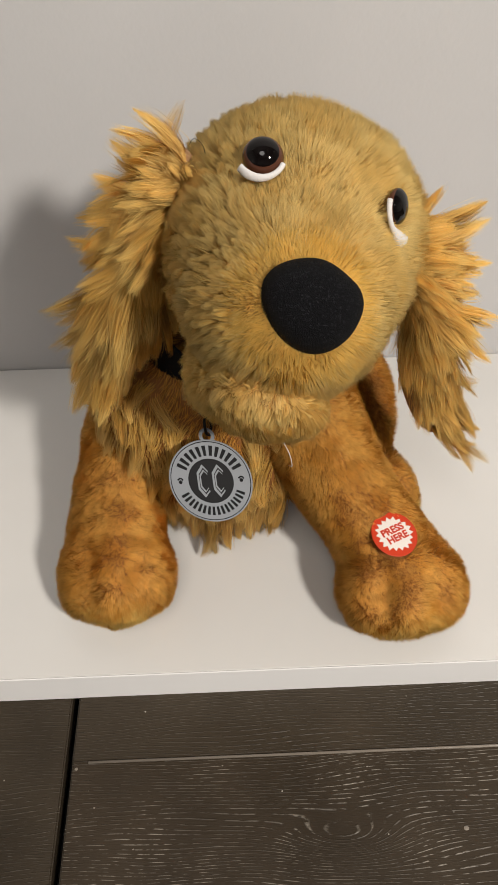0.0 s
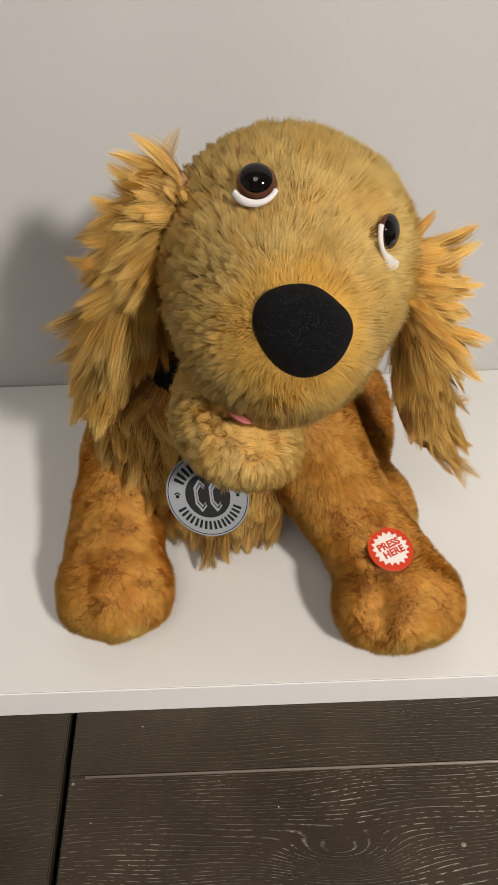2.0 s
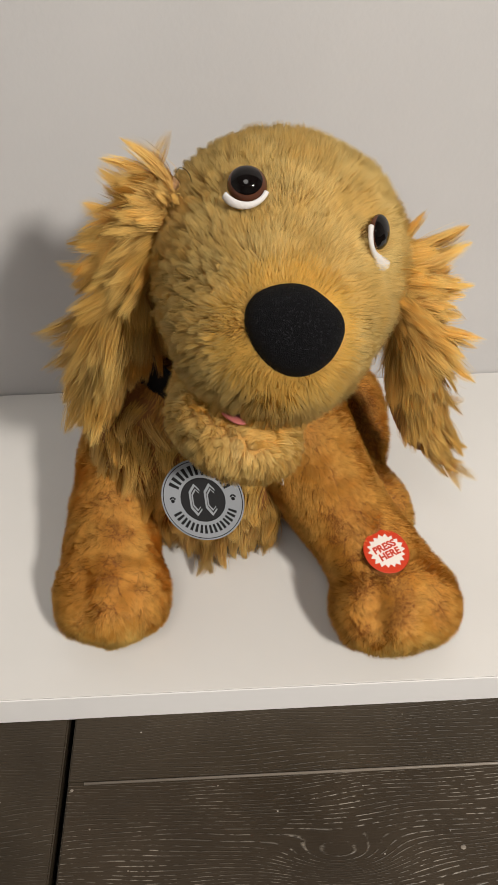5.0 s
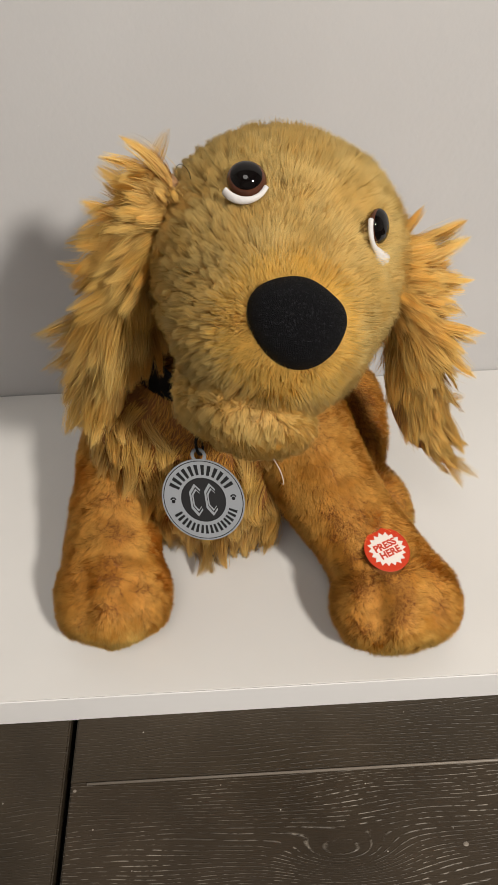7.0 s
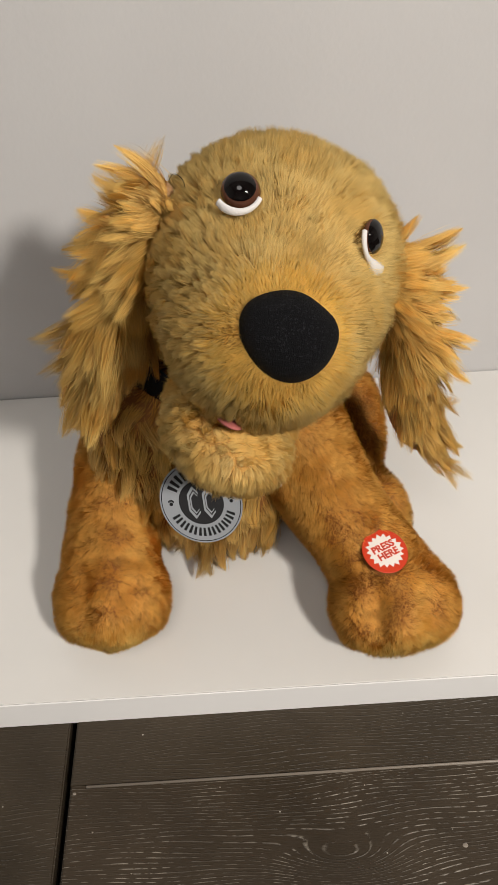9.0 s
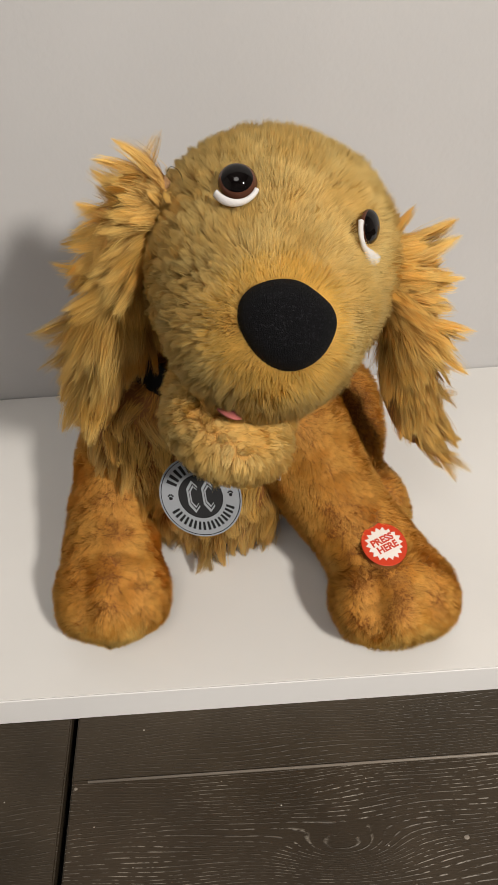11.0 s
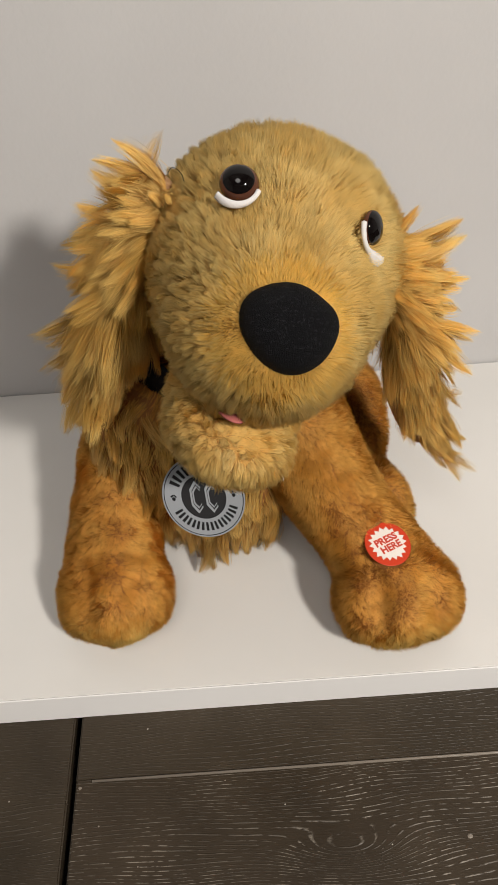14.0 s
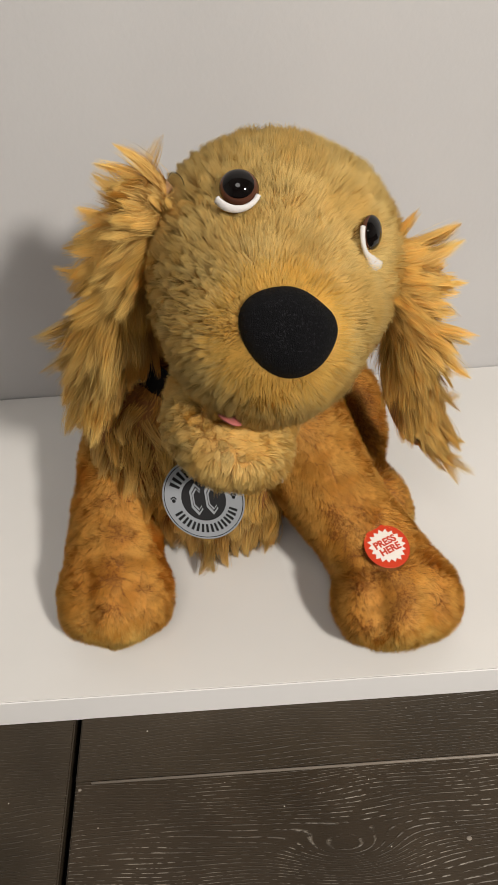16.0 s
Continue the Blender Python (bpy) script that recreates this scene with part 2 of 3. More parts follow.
def strands(v, tris, count, length, width, flow, lean, seed, levels=2, clump=0.35, fine=420.0, droop=0.0, keep=None, curl=0.0, locks=0, gather=0.6, wild=0.13, ragged=(0.65, 1.12)):
    """Tapered fibres rooted on a surface. flow(p, n): the nap's way; lean: how far the pile lies down; locks: how many tufts they gather into."""
    rng = np.random.default_rng(seed)
    nv = normals_of(v, tris)
    area = np.linalg.norm(np.cross(v[tris[:, 1]] - v[tris[:, 0]], v[tris[:, 2]] - v[tris[:, 0]]), axis=1)
    pick = rng.choice(len(tris), count, p=area / area.sum())
    a, b = rng.random(count), rng.random(count)
    over = a + b > 1
    a[over], b[over] = 1 - a[over], 1 - b[over]
    w = np.stack([1 - a - b, a, b], 1)[:, :, None]
    p, n = (v[tris[pick]] * w).sum(1), unit((nv[tris[pick]] * w).sum(1))
    if keep is not None:
        ok = keep(p, n)
        p, n = p[ok], n[ok]
    count = len(p)
    f = flow(p, n)
    f = f - (f * n).sum(1, keepdims=True) * n
    d = unit(n + lean * unit(f) + clump * smooth_noise(p, fine * 0.35, seed + 1) + clump * smooth_noise(p, fine, seed + 2) + rng.normal(size=(count, 3)) * wild)
    d = unit(d + n * np.maximum(0, 0.45 - (d * n).sum(1, keepdims=True)))
    ln = length(p) if callable(length) else np.full(count, length)
    ln = ln * rng.uniform(*ragged, count) * (1 + 0.2 * smooth_noise(p, fine * 0.5, seed + 3)[:, 0])
    wave = unit(np.cross(d, smooth_noise(p, fine * 0.4, seed + 4) + 0.01))
    mid = np.empty((count, levels, 3))
    q, step = p - n * 0.0006, d.copy()
    for i in range(levels):
        mid[:, i] = q
        u = i / (levels - 1)
        step = unit(step + (np.array([0, 0, -1.0]) * droop + unit(f) * lean * 0.3 + wave * curl * np.cos(u * 5)) / (levels - 1))
        q = q + step * (ln / (levels - 1))[:, None]
    if locks:
        guides = rng.choice(count, min(locks, count), replace=False)
        tree = kdtree.KDTree(len(guides))
        for i, g in enumerate(guides):
            tree.insert(p[g], i)
        tree.balance()
        mine = guides[np.array([tree.find(c)[1] for c in p])]
        u = np.linspace(0, 1, levels)[None, :, None]
        hold = gather(p)[:, None, None] if callable(gather) else gather
        pull = hold * rng.uniform(0.7, 1.05, (count, 1, 1)) * u**0.8
        mid = mid * (1 - pull) + mid[mine] * pull
    along = unit(mid[:, -1] - mid[:, 0])
    side = unit(np.cross(along, n + 0.35 * rng.normal(size=(count, 3)))) * width
    away = (np.cross(side, along) * n).sum(1) < 0
    side[away] *= -1
    tint = rng.random(count)
    if locks:
        tint = 0.5 * tint + 0.5 * tint[mine]
    tint = tint[:, None]
    if levels == 2:
        wide = rng.uniform(0.75, 1.2, (count, 1))
        verts = np.stack([mid[:, 0] - side * wide, mid[:, 0] + side * wide, mid[:, -1]], 1)
        local, rise = [(0, 1, 2)], (0, 0, 1)
    else:
        taper = np.linspace(1, 0.3, levels)[None, :, None] * rng.uniform(0.75, 1.2, (count, 1, 1))
        pair = np.stack([mid - side[:, None] * taper, mid + side[:, None] * taper], 2).reshape(count, 2 * levels, 3)
        verts = pair[:, :-1].copy()
        verts[:, -1] = mid[:, -1]
        local = []
        for k in range(0, 2 * levels - 4, 2):
            local += [(k, k + 1, k + 3), (k, k + 3, k + 2)]
        local += [(2 * levels - 4, 2 * levels - 3, 2 * levels - 2)]
        rise = [(i // 2) / (levels - 1) for i in range(2 * levels - 1)]
    per = verts.shape[1]
    shade = np.repeat(unit(n + 0.3 * along + rng.normal(size=(count, 3)) * 0.2)[:, None], per, 1)
    t = (np.arange(count)[:, None, None] * per + np.array(local)[None]).reshape(-1, 3)
    uv = np.empty((count, per, 2))
    uv[:, :, 0], uv[:, :, 1] = tint, np.array(rise)[None]
    return verts.reshape(-1, 3), t, (uv.reshape(-1, 2), shade.reshape(-1, 3))


def parted(made, per, test, a, b):
    """Split fibres by where their roots lie: two pieces, of two piles."""
    verts, tris, (uv, shade) = made
    pick = test(verts.reshape(-1, per, 3)[:, 0])
    out = []
    for ok, mat in ((pick, a), (~pick, b)):
        k = int(ok.sum())
        t = tris.reshape(len(pick), -1, 3)[0][None] + np.arange(k)[:, None, None] * per
        cut = lambda z: z.reshape(len(pick), per, -1)[ok].reshape(k * per, -1)
        out.append((cut(verts), t.reshape(-1, 3), (cut(uv), cut(shade)), mat, False))
    return out


def soft_part(name, pieces, parent, label="", origin=(0, 0, 0)):
    """One mesh from (verts, tris, uv or None, material, smooth) pieces."""
    vs, ts, us, ms, sm, ns, mats, base = [], [], [], [], [], [], [], 0
    for v, t, uv, mat, smooth in pieces:
        if mat not in mats:
            mats.append(mat)
        vs.append(v)
        ts.append(t + base)
        us.append(uv[0] if uv is not None else np.tile([0.5, 0.3], (len(v), 1)))
        ns.append(uv[1] if uv is not None else normals_of(v, t))
        ms.append(np.full(len(t), mats.index(mat)))
        sm.append(np.full(len(t), smooth))
        base += len(v)
    v, t, u = np.concatenate(vs) - np.array(origin), np.concatenate(ts), np.concatenate(us)
    mesh = bpy.data.meshes.new(name)
    mesh.vertices.add(len(v))
    mesh.vertices.foreach_set("co", v.astype(np.float32).ravel())
    mesh.loops.add(t.size)
    mesh.loops.foreach_set("vertex_index", t.astype(np.int32).ravel())
    mesh.polygons.add(len(t))
    mesh.polygons.foreach_set("loop_start", np.arange(0, t.size, 3, dtype=np.int32))
    mesh.update(calc_edges=True)
    for m in mats:
        mesh.materials.append(m)
    mesh.polygons.foreach_set("material_index", np.concatenate(ms).astype(np.int32))
    mesh.polygons.foreach_set("use_smooth", np.concatenate(sm).astype(bool))
    layer = mesh.uv_layers.new(name="UVMap")
    layer.data.foreach_set("uv", u[t.ravel()].astype(np.float32).ravel())
    mesh.validate()
    mesh.update()
    mesh.polygons.foreach_set("use_smooth", np.ones(len(t), bool))
    mesh.normals_split_custom_set_from_vertices(np.concatenate(ns).astype(np.float32))
    mesh.update()
    ob = new(name, mesh)
    ob.parent = parent
    return tagged(ob, label) if label else ob


# ---- the room ----
def slab(name, lo, hi, mat, label="", category="wall"):
    ob = part(name, box(bmesh.new(), lo, hi), mat, None, label)
    return tagged(ob, label, category, kind="structure")


FLOOR_Z = -0.030
WALL_Y = 0.282
slab("wall_back", (-2.0, WALL_Y, -0.15), (2.0, WALL_Y + 0.1, 2.35), WALL, "plain off-white painted wall behind the shelf")
slab("wall_left", (-2.1, -2.6, -0.15), (-2.0, WALL_Y + 0.1, 2.35), ROOM, "plain painted side wall of the room")
slab("wall_right", (2.0, -2.6, -0.15), (2.1, WALL_Y + 0.1, 2.35), ROOM, "plain painted side wall of the room")
slab("wall_front", (-2.1, -2.7, -0.15), (2.1, -2.6, 2.35), ROOM, "plain painted wall facing the shelf")
slab("ceiling", (-2.1, -2.7, 2.35), (2.1, WALL_Y + 0.1, 2.45), ROOM, "plain pale painted ceiling of the room", "ceiling")
floor = slab("floor", (-2.0, -2.6, -0.15), (2.0, WALL_Y, FLOOR_Z - 0.016), GAP, "dark brown embossed board floor with black joints", "floor")

back_wall = bpy.data.objects["wall_back"]
for x, z, size in ((0.158, 0.212, 0.0007), (-0.092, 0.232, 0.0005), (-0.166, 0.318, 0.0006), (0.205, 0.300, 0.0004)):
    bm = bmesh.new()
    bmesh.ops.create_uvsphere(bm, u_segments=10, v_segments=6, radius=size, matrix=Matrix.Translation((x, WALL_Y, z)) @ Matrix.Diagonal((1, 0.3, 0.8, 1)))
    part("paint_nib", bm, WALL, back_wall)

GROOVE_X = -0.0880
RIDGE_Y = -0.041


def plank(lo, hi, z=FLOOR_Z, mat=PLANK):
    return part("plank", box(bmesh.new(), (*lo, z - 0.015), (*hi, z), 0.0010), mat, floor)


plank((-0.46, -0.30), (GROOVE_X - 0.0022, WALL_Y), mat=QUIET_PLANK)
plank((GROOVE_X + 0.0022, -0.30), (0.46, RIDGE_Y + 0.004))
plank((GROOVE_X + 0.0022, RIDGE_Y), (0.46, WALL_Y), FLOOR_Z + 0.0012, QUIET_PLANK)
# Pale tone: the ridge's highlight put into its colour; flecks share it.
GLINT_FLECK, _, _ = material("glint_and_fleck", (0.20, 0.17, 0.14), 0.3, 0, 0.6)
bm = bmesh.new()
bmesh.ops.create_cone(bm, cap_ends=True, segments=12, radius1=0.0009, radius2=0.0009, depth=0.46 - GROOVE_X - 0.012, matrix=Matrix.Translation(((0.46 + GROOVE_X + 0.012) / 2, RIDGE_Y, FLOOR_Z + 0.0003)) @ Matrix.Rotation(radians(90), 4, "Y"))
for f in bm.faces:
    f.smooth = True
part("glint_ridge", bm, GLINT_FLECK, floor, "ridge between boards with its highlight painted pale")
for x, y, size in ((0.1435, -0.0865, 0.0016), (-0.0830, -0.0445, 0.0011), (-0.070, -0.067, 0.0006), (0.005, -0.046, 0.0005), (0.062, -0.056, 0.0004), (-0.046, -0.090, 0.0005), (-0.112, -0.120, 0.0009)):
    bm = bmesh.new()
    bmesh.ops.create_uvsphere(bm, u_segments=12, v_segments=6, radius=size, matrix=Matrix.Translation((x, y, FLOOR_Z)) @ Matrix.Diagonal((1, 0.8, 0.25, 1)))
    part("paint_fleck", bm, GLINT_FLECK, floor)
edges = [-2.0, -1.55, -1.005, -0.46]
side_columns = list(zip(edges, edges[1:])) + [(-b, -a) for a, b in zip(edges, edges[1:])]
for x0, x1 in side_columns:
    plank((x0 + 0.0022, -0.30), (x1 - 0.0022, WALL_Y))
rows = [-0.30, -0.68, -1.06, -1.44, -1.82, -2.20, -2.60]
for y1, y0 in zip(rows, rows[1:]):
    for x0, x1 in side_columns + [(-0.46, GROOVE_X), (GROOVE_X, 0.46)]:
        plank((x0 + 0.0022, y0 + 0.0022), (x1 - 0.0022, y1 - 0.0022))

shelf = tagged(new("shelf"), "low white laminate shelf with a thick edge-banded front", "shelf")
part("board", box(bmesh.new(), (-0.62, 0.0006, FLOOR_Z), (0.62, WALL_Y - 0.001, 0.0), 0.0004), LAMINATE, shelf)
part("edge_band", box(bmesh.new(), (-0.62, -0.0004, FLOOR_Z + 0.0005), (0.62, 0.0004, -0.0004), 0.0002), EDGE, shelf, "white plastic front edge band")

# ---- the plush dog ----
BASE = np.array([0.03, 0.14, 0.0])
dog = tagged(new("plush_dog"), "golden plush singing dog with long-haired ears sitting on a white shelf", "plush toy")
dog.location = BASE


def turn_matrix(yaw, pitch, roll):
    return np.array((Matrix.Rotation(radians(yaw), 3, "Z") @ Matrix.Rotation(radians(pitch), 3, "X") @ Matrix.Rotation(radians(roll), 3, "Y")))


HEAD_AT = np.array([0.051, 0.115, 0.228])
HEAD_TURN = turn_matrix(7, -28, 24)
NECK = np.array([0.045, 0.150, 0.175])


def from_head(p):
    """Head space (face along -y) to the room."""
    return np.asarray(p, float) @ HEAD_TURN.T + HEAD_AT


down = np.array([0, 0, -1.0])


def fixed(way):
    return lambda p, n: np.tile(np.array(way, float), (len(p), 1))


# body
v, t = blob((0, 0, 0), [((0.025, 0.160, 0.085), (0.060, 0.056, 0.080)), ((0.028, 0.150, 0.155), (0.046, 0.042, 0.04)), ((0.02, 0.19, 0.06), (0.070, 0.064, 0.056)), ((0.010, 0.122, 0.064), (0.050, 0.034, 0.060)), ((-0.036, 0.132, 0.096), (0.030, 0.028, 0.042))], 0.012)
v[:, 2] = np.maximum(v[:, 2], 0.001)
v[:, 1] = np.minimum(v[:, 1], WALL_Y - 0.014)


def ruff(p, n):
    return (n[:, 1] < 0.25) & (p[:, 2] > 0.004) & (p[:, 0] < 0.054) & (p[:, 2] < np.where(p[:, 0] < -0.022, 0.140, 0.120)) & ~((np.abs(p[:, 0] - 0.008) < 0.014) & (p[:, 2] > 0.092))


chest = strands(v, t, 62000, lambda p: np.clip(0.034 - 0.1 * (p[:, 2]), 0.022, 0.034), 0.00019, fixed((-0.05, -0.25, -1)), 1.5, 11, levels=5, clump=0.45, fine=200, droop=0.5, keep=ruff, curl=1.0, locks=200, gather=0.95, wild=0.5, ragged=(0.5, 1.08))
back = strands(v, t, 60000, 0.0075, 0.00026, fixed((0, 0.3, -1)), 0.4, 12, keep=lambda p, n: ~ruff(p, n) & (p[:, 2] > 0.004))
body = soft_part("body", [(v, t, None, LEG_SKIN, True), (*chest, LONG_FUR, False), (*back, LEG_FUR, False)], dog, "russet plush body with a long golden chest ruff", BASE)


STICKER_AT = np.array([0.1135, 0.0540, 0.0612])


def leg(name, path, radii, count, seed, label, toes=()):
    v, t = tube(path, radii, rings=64, around=48)
    n = normals_of(v, t)
    for x, y, deep in toes:
        front = 1 / (1 + np.exp((v[:, 1] - y) / 0.004))
        v = v - n * (deep * np.exp(-(((v[:, 0] - x) / 0.0055) ** 2)) * front * np.clip(n[:, 2] * 1.2 + 0.5, 0, 1))[:, None]
    v[:, 2] = np.maximum(v[:, 2], 0.002)
    f = unit(np.array(path[-1]) - np.array(path[0]))
    s = strands(v, t, count, 0.0060, 0.00019, fixed(f), 0.32, seed, clump=0.30, fine=200, keep=lambda p, n: (p[:, 2] > 0.003) & (np.linalg.norm(p - STICKER_AT, axis=1) > 0.0150), locks=2600, gather=0.30, wild=0.22, ragged=(0.75, 1.1))
    end = np.array(path[-1]) - (0, 0.004, 0.012)

    def toe(p):
        rng = np.random.default_rng(seed)
        return np.linalg.norm((p - end) / (1.6, 1.0, 1.0), axis=1) + rng.normal(size=len(p)) * 0.005 < 0.024

    return soft_part(name, [(v, t, None, LEG_SKIN, True), *parted(s, 3, toe, PAW_FUR, LEG_FUR)], dog, label, BASE)


def creases(x, y, w):
    """Two stitched creases that part three toes."""
    return [(x - w / 2, y + 0.032, 0.0036), (x + w / 2, y + 0.030, 0.0036)]


leg("front_leg", [(-0.046, 0.158, 0.090), (-0.050, 0.136, 0.078), (-0.056, 0.108, 0.056), (-0.059, 0.080, 0.036), (-0.058, 0.058, 0.027), (-0.058, 0.038, 0.022), (-0.058, 0.030, 0.018)],
    [(0.020, 0.020), (0.024, 0.026), (0.0258, 0.026), (0.030, 0.026), (0.0345, 0.026), (0.030, 0.020), (0.018, 0.011)], 210000, 21, "russet plush front leg with a rounded paw", creases(-0.058, 0.030, 0.027))
leg("front_leg", [(0.050, 0.145, 0.126), (0.062, 0.122, 0.104), (0.088, 0.092, 0.062), (0.110, 0.068, 0.036), (0.119, 0.042, 0.027), (0.122, 0.023, 0.022), (0.123, 0.015, 0.018)],
    [(0.022, 0.022), (0.032, 0.029), (0.029, 0.026), (0.030, 0.024), (0.0385, 0.026), (0.0345, 0.020), (0.022, 0.011)], 210000, 22, "russet plush front leg carrying a round red sticker", creases(0.121, 0.016, 0.030))
leg("hind_leg", [(0.088, 0.228, 0.055), (0.108, 0.200, 0.052), (0.117, 0.176, 0.040), (0.120, 0.152, 0.023), (0.126, 0.124, 0.022), (0.129, 0.106, 0.017), (0.129, 0.098, 0.014)],
    [(0.020, 0.026), (0.021, 0.029), (0.017, 0.022), (0.011, 0.012), (0.0165, 0.017), (0.014, 0.012), (0.008, 0.007)], 70000, 23, "russet plush hind leg folded beside the body")
leg("hind_leg", [(-0.05, 0.235, 0.05), (-0.060, 0.205, 0.046), (-0.064, 0.175, 0.034), (-0.070, 0.150, 0.022), (-0.074, 0.130, 0.018), (-0.076, 0.116, 0.014)],
    [(0.018, 0.026), (0.020, 0.032), (0.020, 0.026), (0.019, 0.018), (0.019, 0.015), (0.012, 0.009)], 50000, 24, "russet plush hind leg folded beside the body")

# head
hv, ht = blob(HEAD_AT, [((0.0022, 0.004, 0.0075), (0.0588, 0.051, 0.0528)), ((-0.001, -0.044, -0.030), (0.039, 0.036, 0.036)), ((-0.001, -0.02, -0.015), (0.047, 0.042, 0.036)), ((0.0, 0.024, -0.026), (0.046, 0.040, 0.040))], 0.008, HEAD_TURN)
NOSE_AT = from_head((0, -0.080, -0.020))


JAW_ROOT = from_head((0, 0.030, -0.035))


def jaw_flow(p, n):
    return unit(p - JAW_ROOT) + 0.35 * down


def face_flow(p, n):
    q = p - NOSE_AT
    return unit(q) + 0.2 * down


EYES = [from_head((0.0006 + sx * 0.0316, -0.044, 0.0302)) for sx in (-1, 1)]


def bare(p, n):
    clear = np.linalg.norm(p - NOSE_AT, axis=1) > 0.0120
    for e in EYES:
        clear &= np.linalg.norm(p - e, axis=1) > 0.0108
    return clear


def pile(p):
    """Shorter nap round the nose, longer on the cheeks."""
    return 0.0052 + 0.0040 * np.clip(np.linalg.norm(p - NOSE_AT, axis=1) / 0.06, 0, 1)


def tufted(p):
    """Ruffled into tufts on the shaded cheek and jowl, sleek round the nose."""
    cheek = np.clip((0.058 - p[:, 0]) / 0.036, 0, 1)
    return (0.30 + 0.46 * cheek) * np.clip((np.linalg.norm(p - NOSE_AT, axis=1) - 0.016) / 0.024, 0.1, 1)


hs = strands(hv, ht, 330000, pile, 0.00019, face_flow, 0.38, 31, levels=3, clump=0.22, fine=300, keep=bare, curl=0.35, locks=3800, gather=tufted, wild=0.30, ragged=(0.65, 1.12))


def amber(p):
    rng = np.random.default_rng(7)
    return np.linalg.norm(p - NOSE_AT, axis=1) + rng.normal(size=len(p)) * 0.004 < 0.031


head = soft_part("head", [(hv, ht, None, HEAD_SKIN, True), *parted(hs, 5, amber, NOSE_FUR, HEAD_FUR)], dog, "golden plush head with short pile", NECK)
head.location = NECK - BASE


def on_head(name, bm, mat, label="", m=Matrix(), parent=None):
    """A part given in head space."""
    place = Matrix.Translation(HEAD_AT - NECK) @ Matrix(HEAD_TURN.tolist()).to_4x4() @ m
    bmesh.ops.transform(bm, matrix=place, verts=bm.verts)
    for f in bm.faces:
        f.smooth = True
    return part(name, bm, mat, parent or head, label)


# nose: a rounded shield of stuffed cloth
NOSE_RIM = [(4, 90), (25, 96), (42, 84), (60, 76), (89, 77), (126, 79), (150, 88), (168, 93), (185, 86), (205, 80), (228, 73), (260, 76), (292, 84), (308, 86), (324, 87), (345, 89)]


def nose_rim(angle):
    """The sewn outline's radius, by the angle from its right."""
    ang = np.array([a for a, _ in NOSE_RIM] + [364.0])
    rad = np.array([r for _, r in NOSE_RIM] + [90.0])
    spread = np.array([-14, -7, 0, 7, 14])
    return float(np.mean(np.interp((math.degrees(angle) - 4 + spread) % 360 + 4, ang, rad)))


bm = bmesh.new()
bmesh.ops.create_uvsphere(bm, u_segments=64, v_segments=36, radius=1, matrix=Matrix.Rotation(radians(90), 4, "X"))
for w in bm.verts:
    x, y, z = w.co
    r = math.hypot(x, z)
    k = nose_rim(math.atan2(z, x)) / 4200 if r > 1e-6 else 0
    full = math.sqrt(max(0, 1 - r**2.6))
    w.co = (x * k, math.copysign(full, y) * 0.0145 - 0.002 * z, z * k)
on_head("nose", bm, NOSE_CLOTH, "black knit cloth nose", Matrix.Translation((0.0008, -0.0785, -0.0186)) @ Matrix.Rotation(radians(-14), 4, "X"))


# eyes: glossy domes with a brown rim, over curved felt
def eye_frame(sx):
    out = Vector((0.74, -0.62, 0.30) if sx > 0 else (-0.28, -0.87, 0.36)).normalized()
    return Matrix.Translation((0.0006 + sx * 0.0316, -0.0425, 0.0305)) @ out.to_track_quat("Z", "Y").to_matrix().to_4x4()


for sx in (-1, 1):
    m = eye_frame(sx)
    bm = bmesh.new()
    bmesh.ops.create_uvsphere(bm, u_segments=40, v_segments=28, radius=0.0089 if sx < 0 else 0.0083)
    bmesh.ops.scale(bm, vec=(1, 0.94, 0.80 if sx < 0 else 0.50), verts=bm.verts)
    eye = on_head("eye", bm, EYE_BLACK, "glossy dark brown plastic eye", m)
    eye.data.materials.append(EYE_BROWN)
    axis = Vector(HEAD_TURN @ np.array(m.to_3x3() @ Vector((0, 0, 1))))
    centre = Vector(from_head(m.translation) - NECK)
    for f in eye.data.polygons:
        f.material_index = int((f.center - centre).normalized().dot(axis) < (0.56 if sx < 0 else 0.10))
    up = Vector((-sx * 0.12, 0, 1))
    loc = m.inverted().to_3x3() @ up
    a0 = math.atan2(loc.y, loc.x)
    path, radii = [], []
    first, sweep = (152, 128) if sx > 0 else (148, 122)
    for k in range(9):
        u = k / 8
        a = a0 - sx * radians(first + sweep * u)
        r = (0.0114 if sx > 0 else 0.0096) + (0.0052 * max(0, 0.3 - u) * 3 if sx > 0 else 0.0016 * (1 - u))
        swell = math.exp(-(((u - 0.06) / (0.26 if sx > 0 else 0.5)) ** 2))
        fat = 0.0011 + (0.0024 if sx > 0 else 0.0012) * swell
        path.append(m @ Vector((math.cos(a) * r, math.sin(a) * r, 0.0026 if sx < 0 else 0.0006)))
        radii.append((0.0012 + (0.0014 * swell if sx > 0 else 0), fat))
    fv, ft = tube(from_head(np.array([p[:] for p in path])), radii, rings=36, around=14)
    soft_part("felt_eyelid", [(fv, ft, None, FELT, True)], head, "curved white felt strip under the eye", NECK)

# tongue between muzzle and jaw
bm = bmesh.new()
bmesh.ops.create_uvsphere(bm, u_segments=32, v_segments=16, radius=1)
bmesh.ops.scale(bm, vec=(0.0095, 0.0315, 0.0030), verts=bm.verts)
on_head("tongue", bm, MOUTH, "pink felt tongue", Matrix.Translation((-0.006, -0.037, -0.0665)))

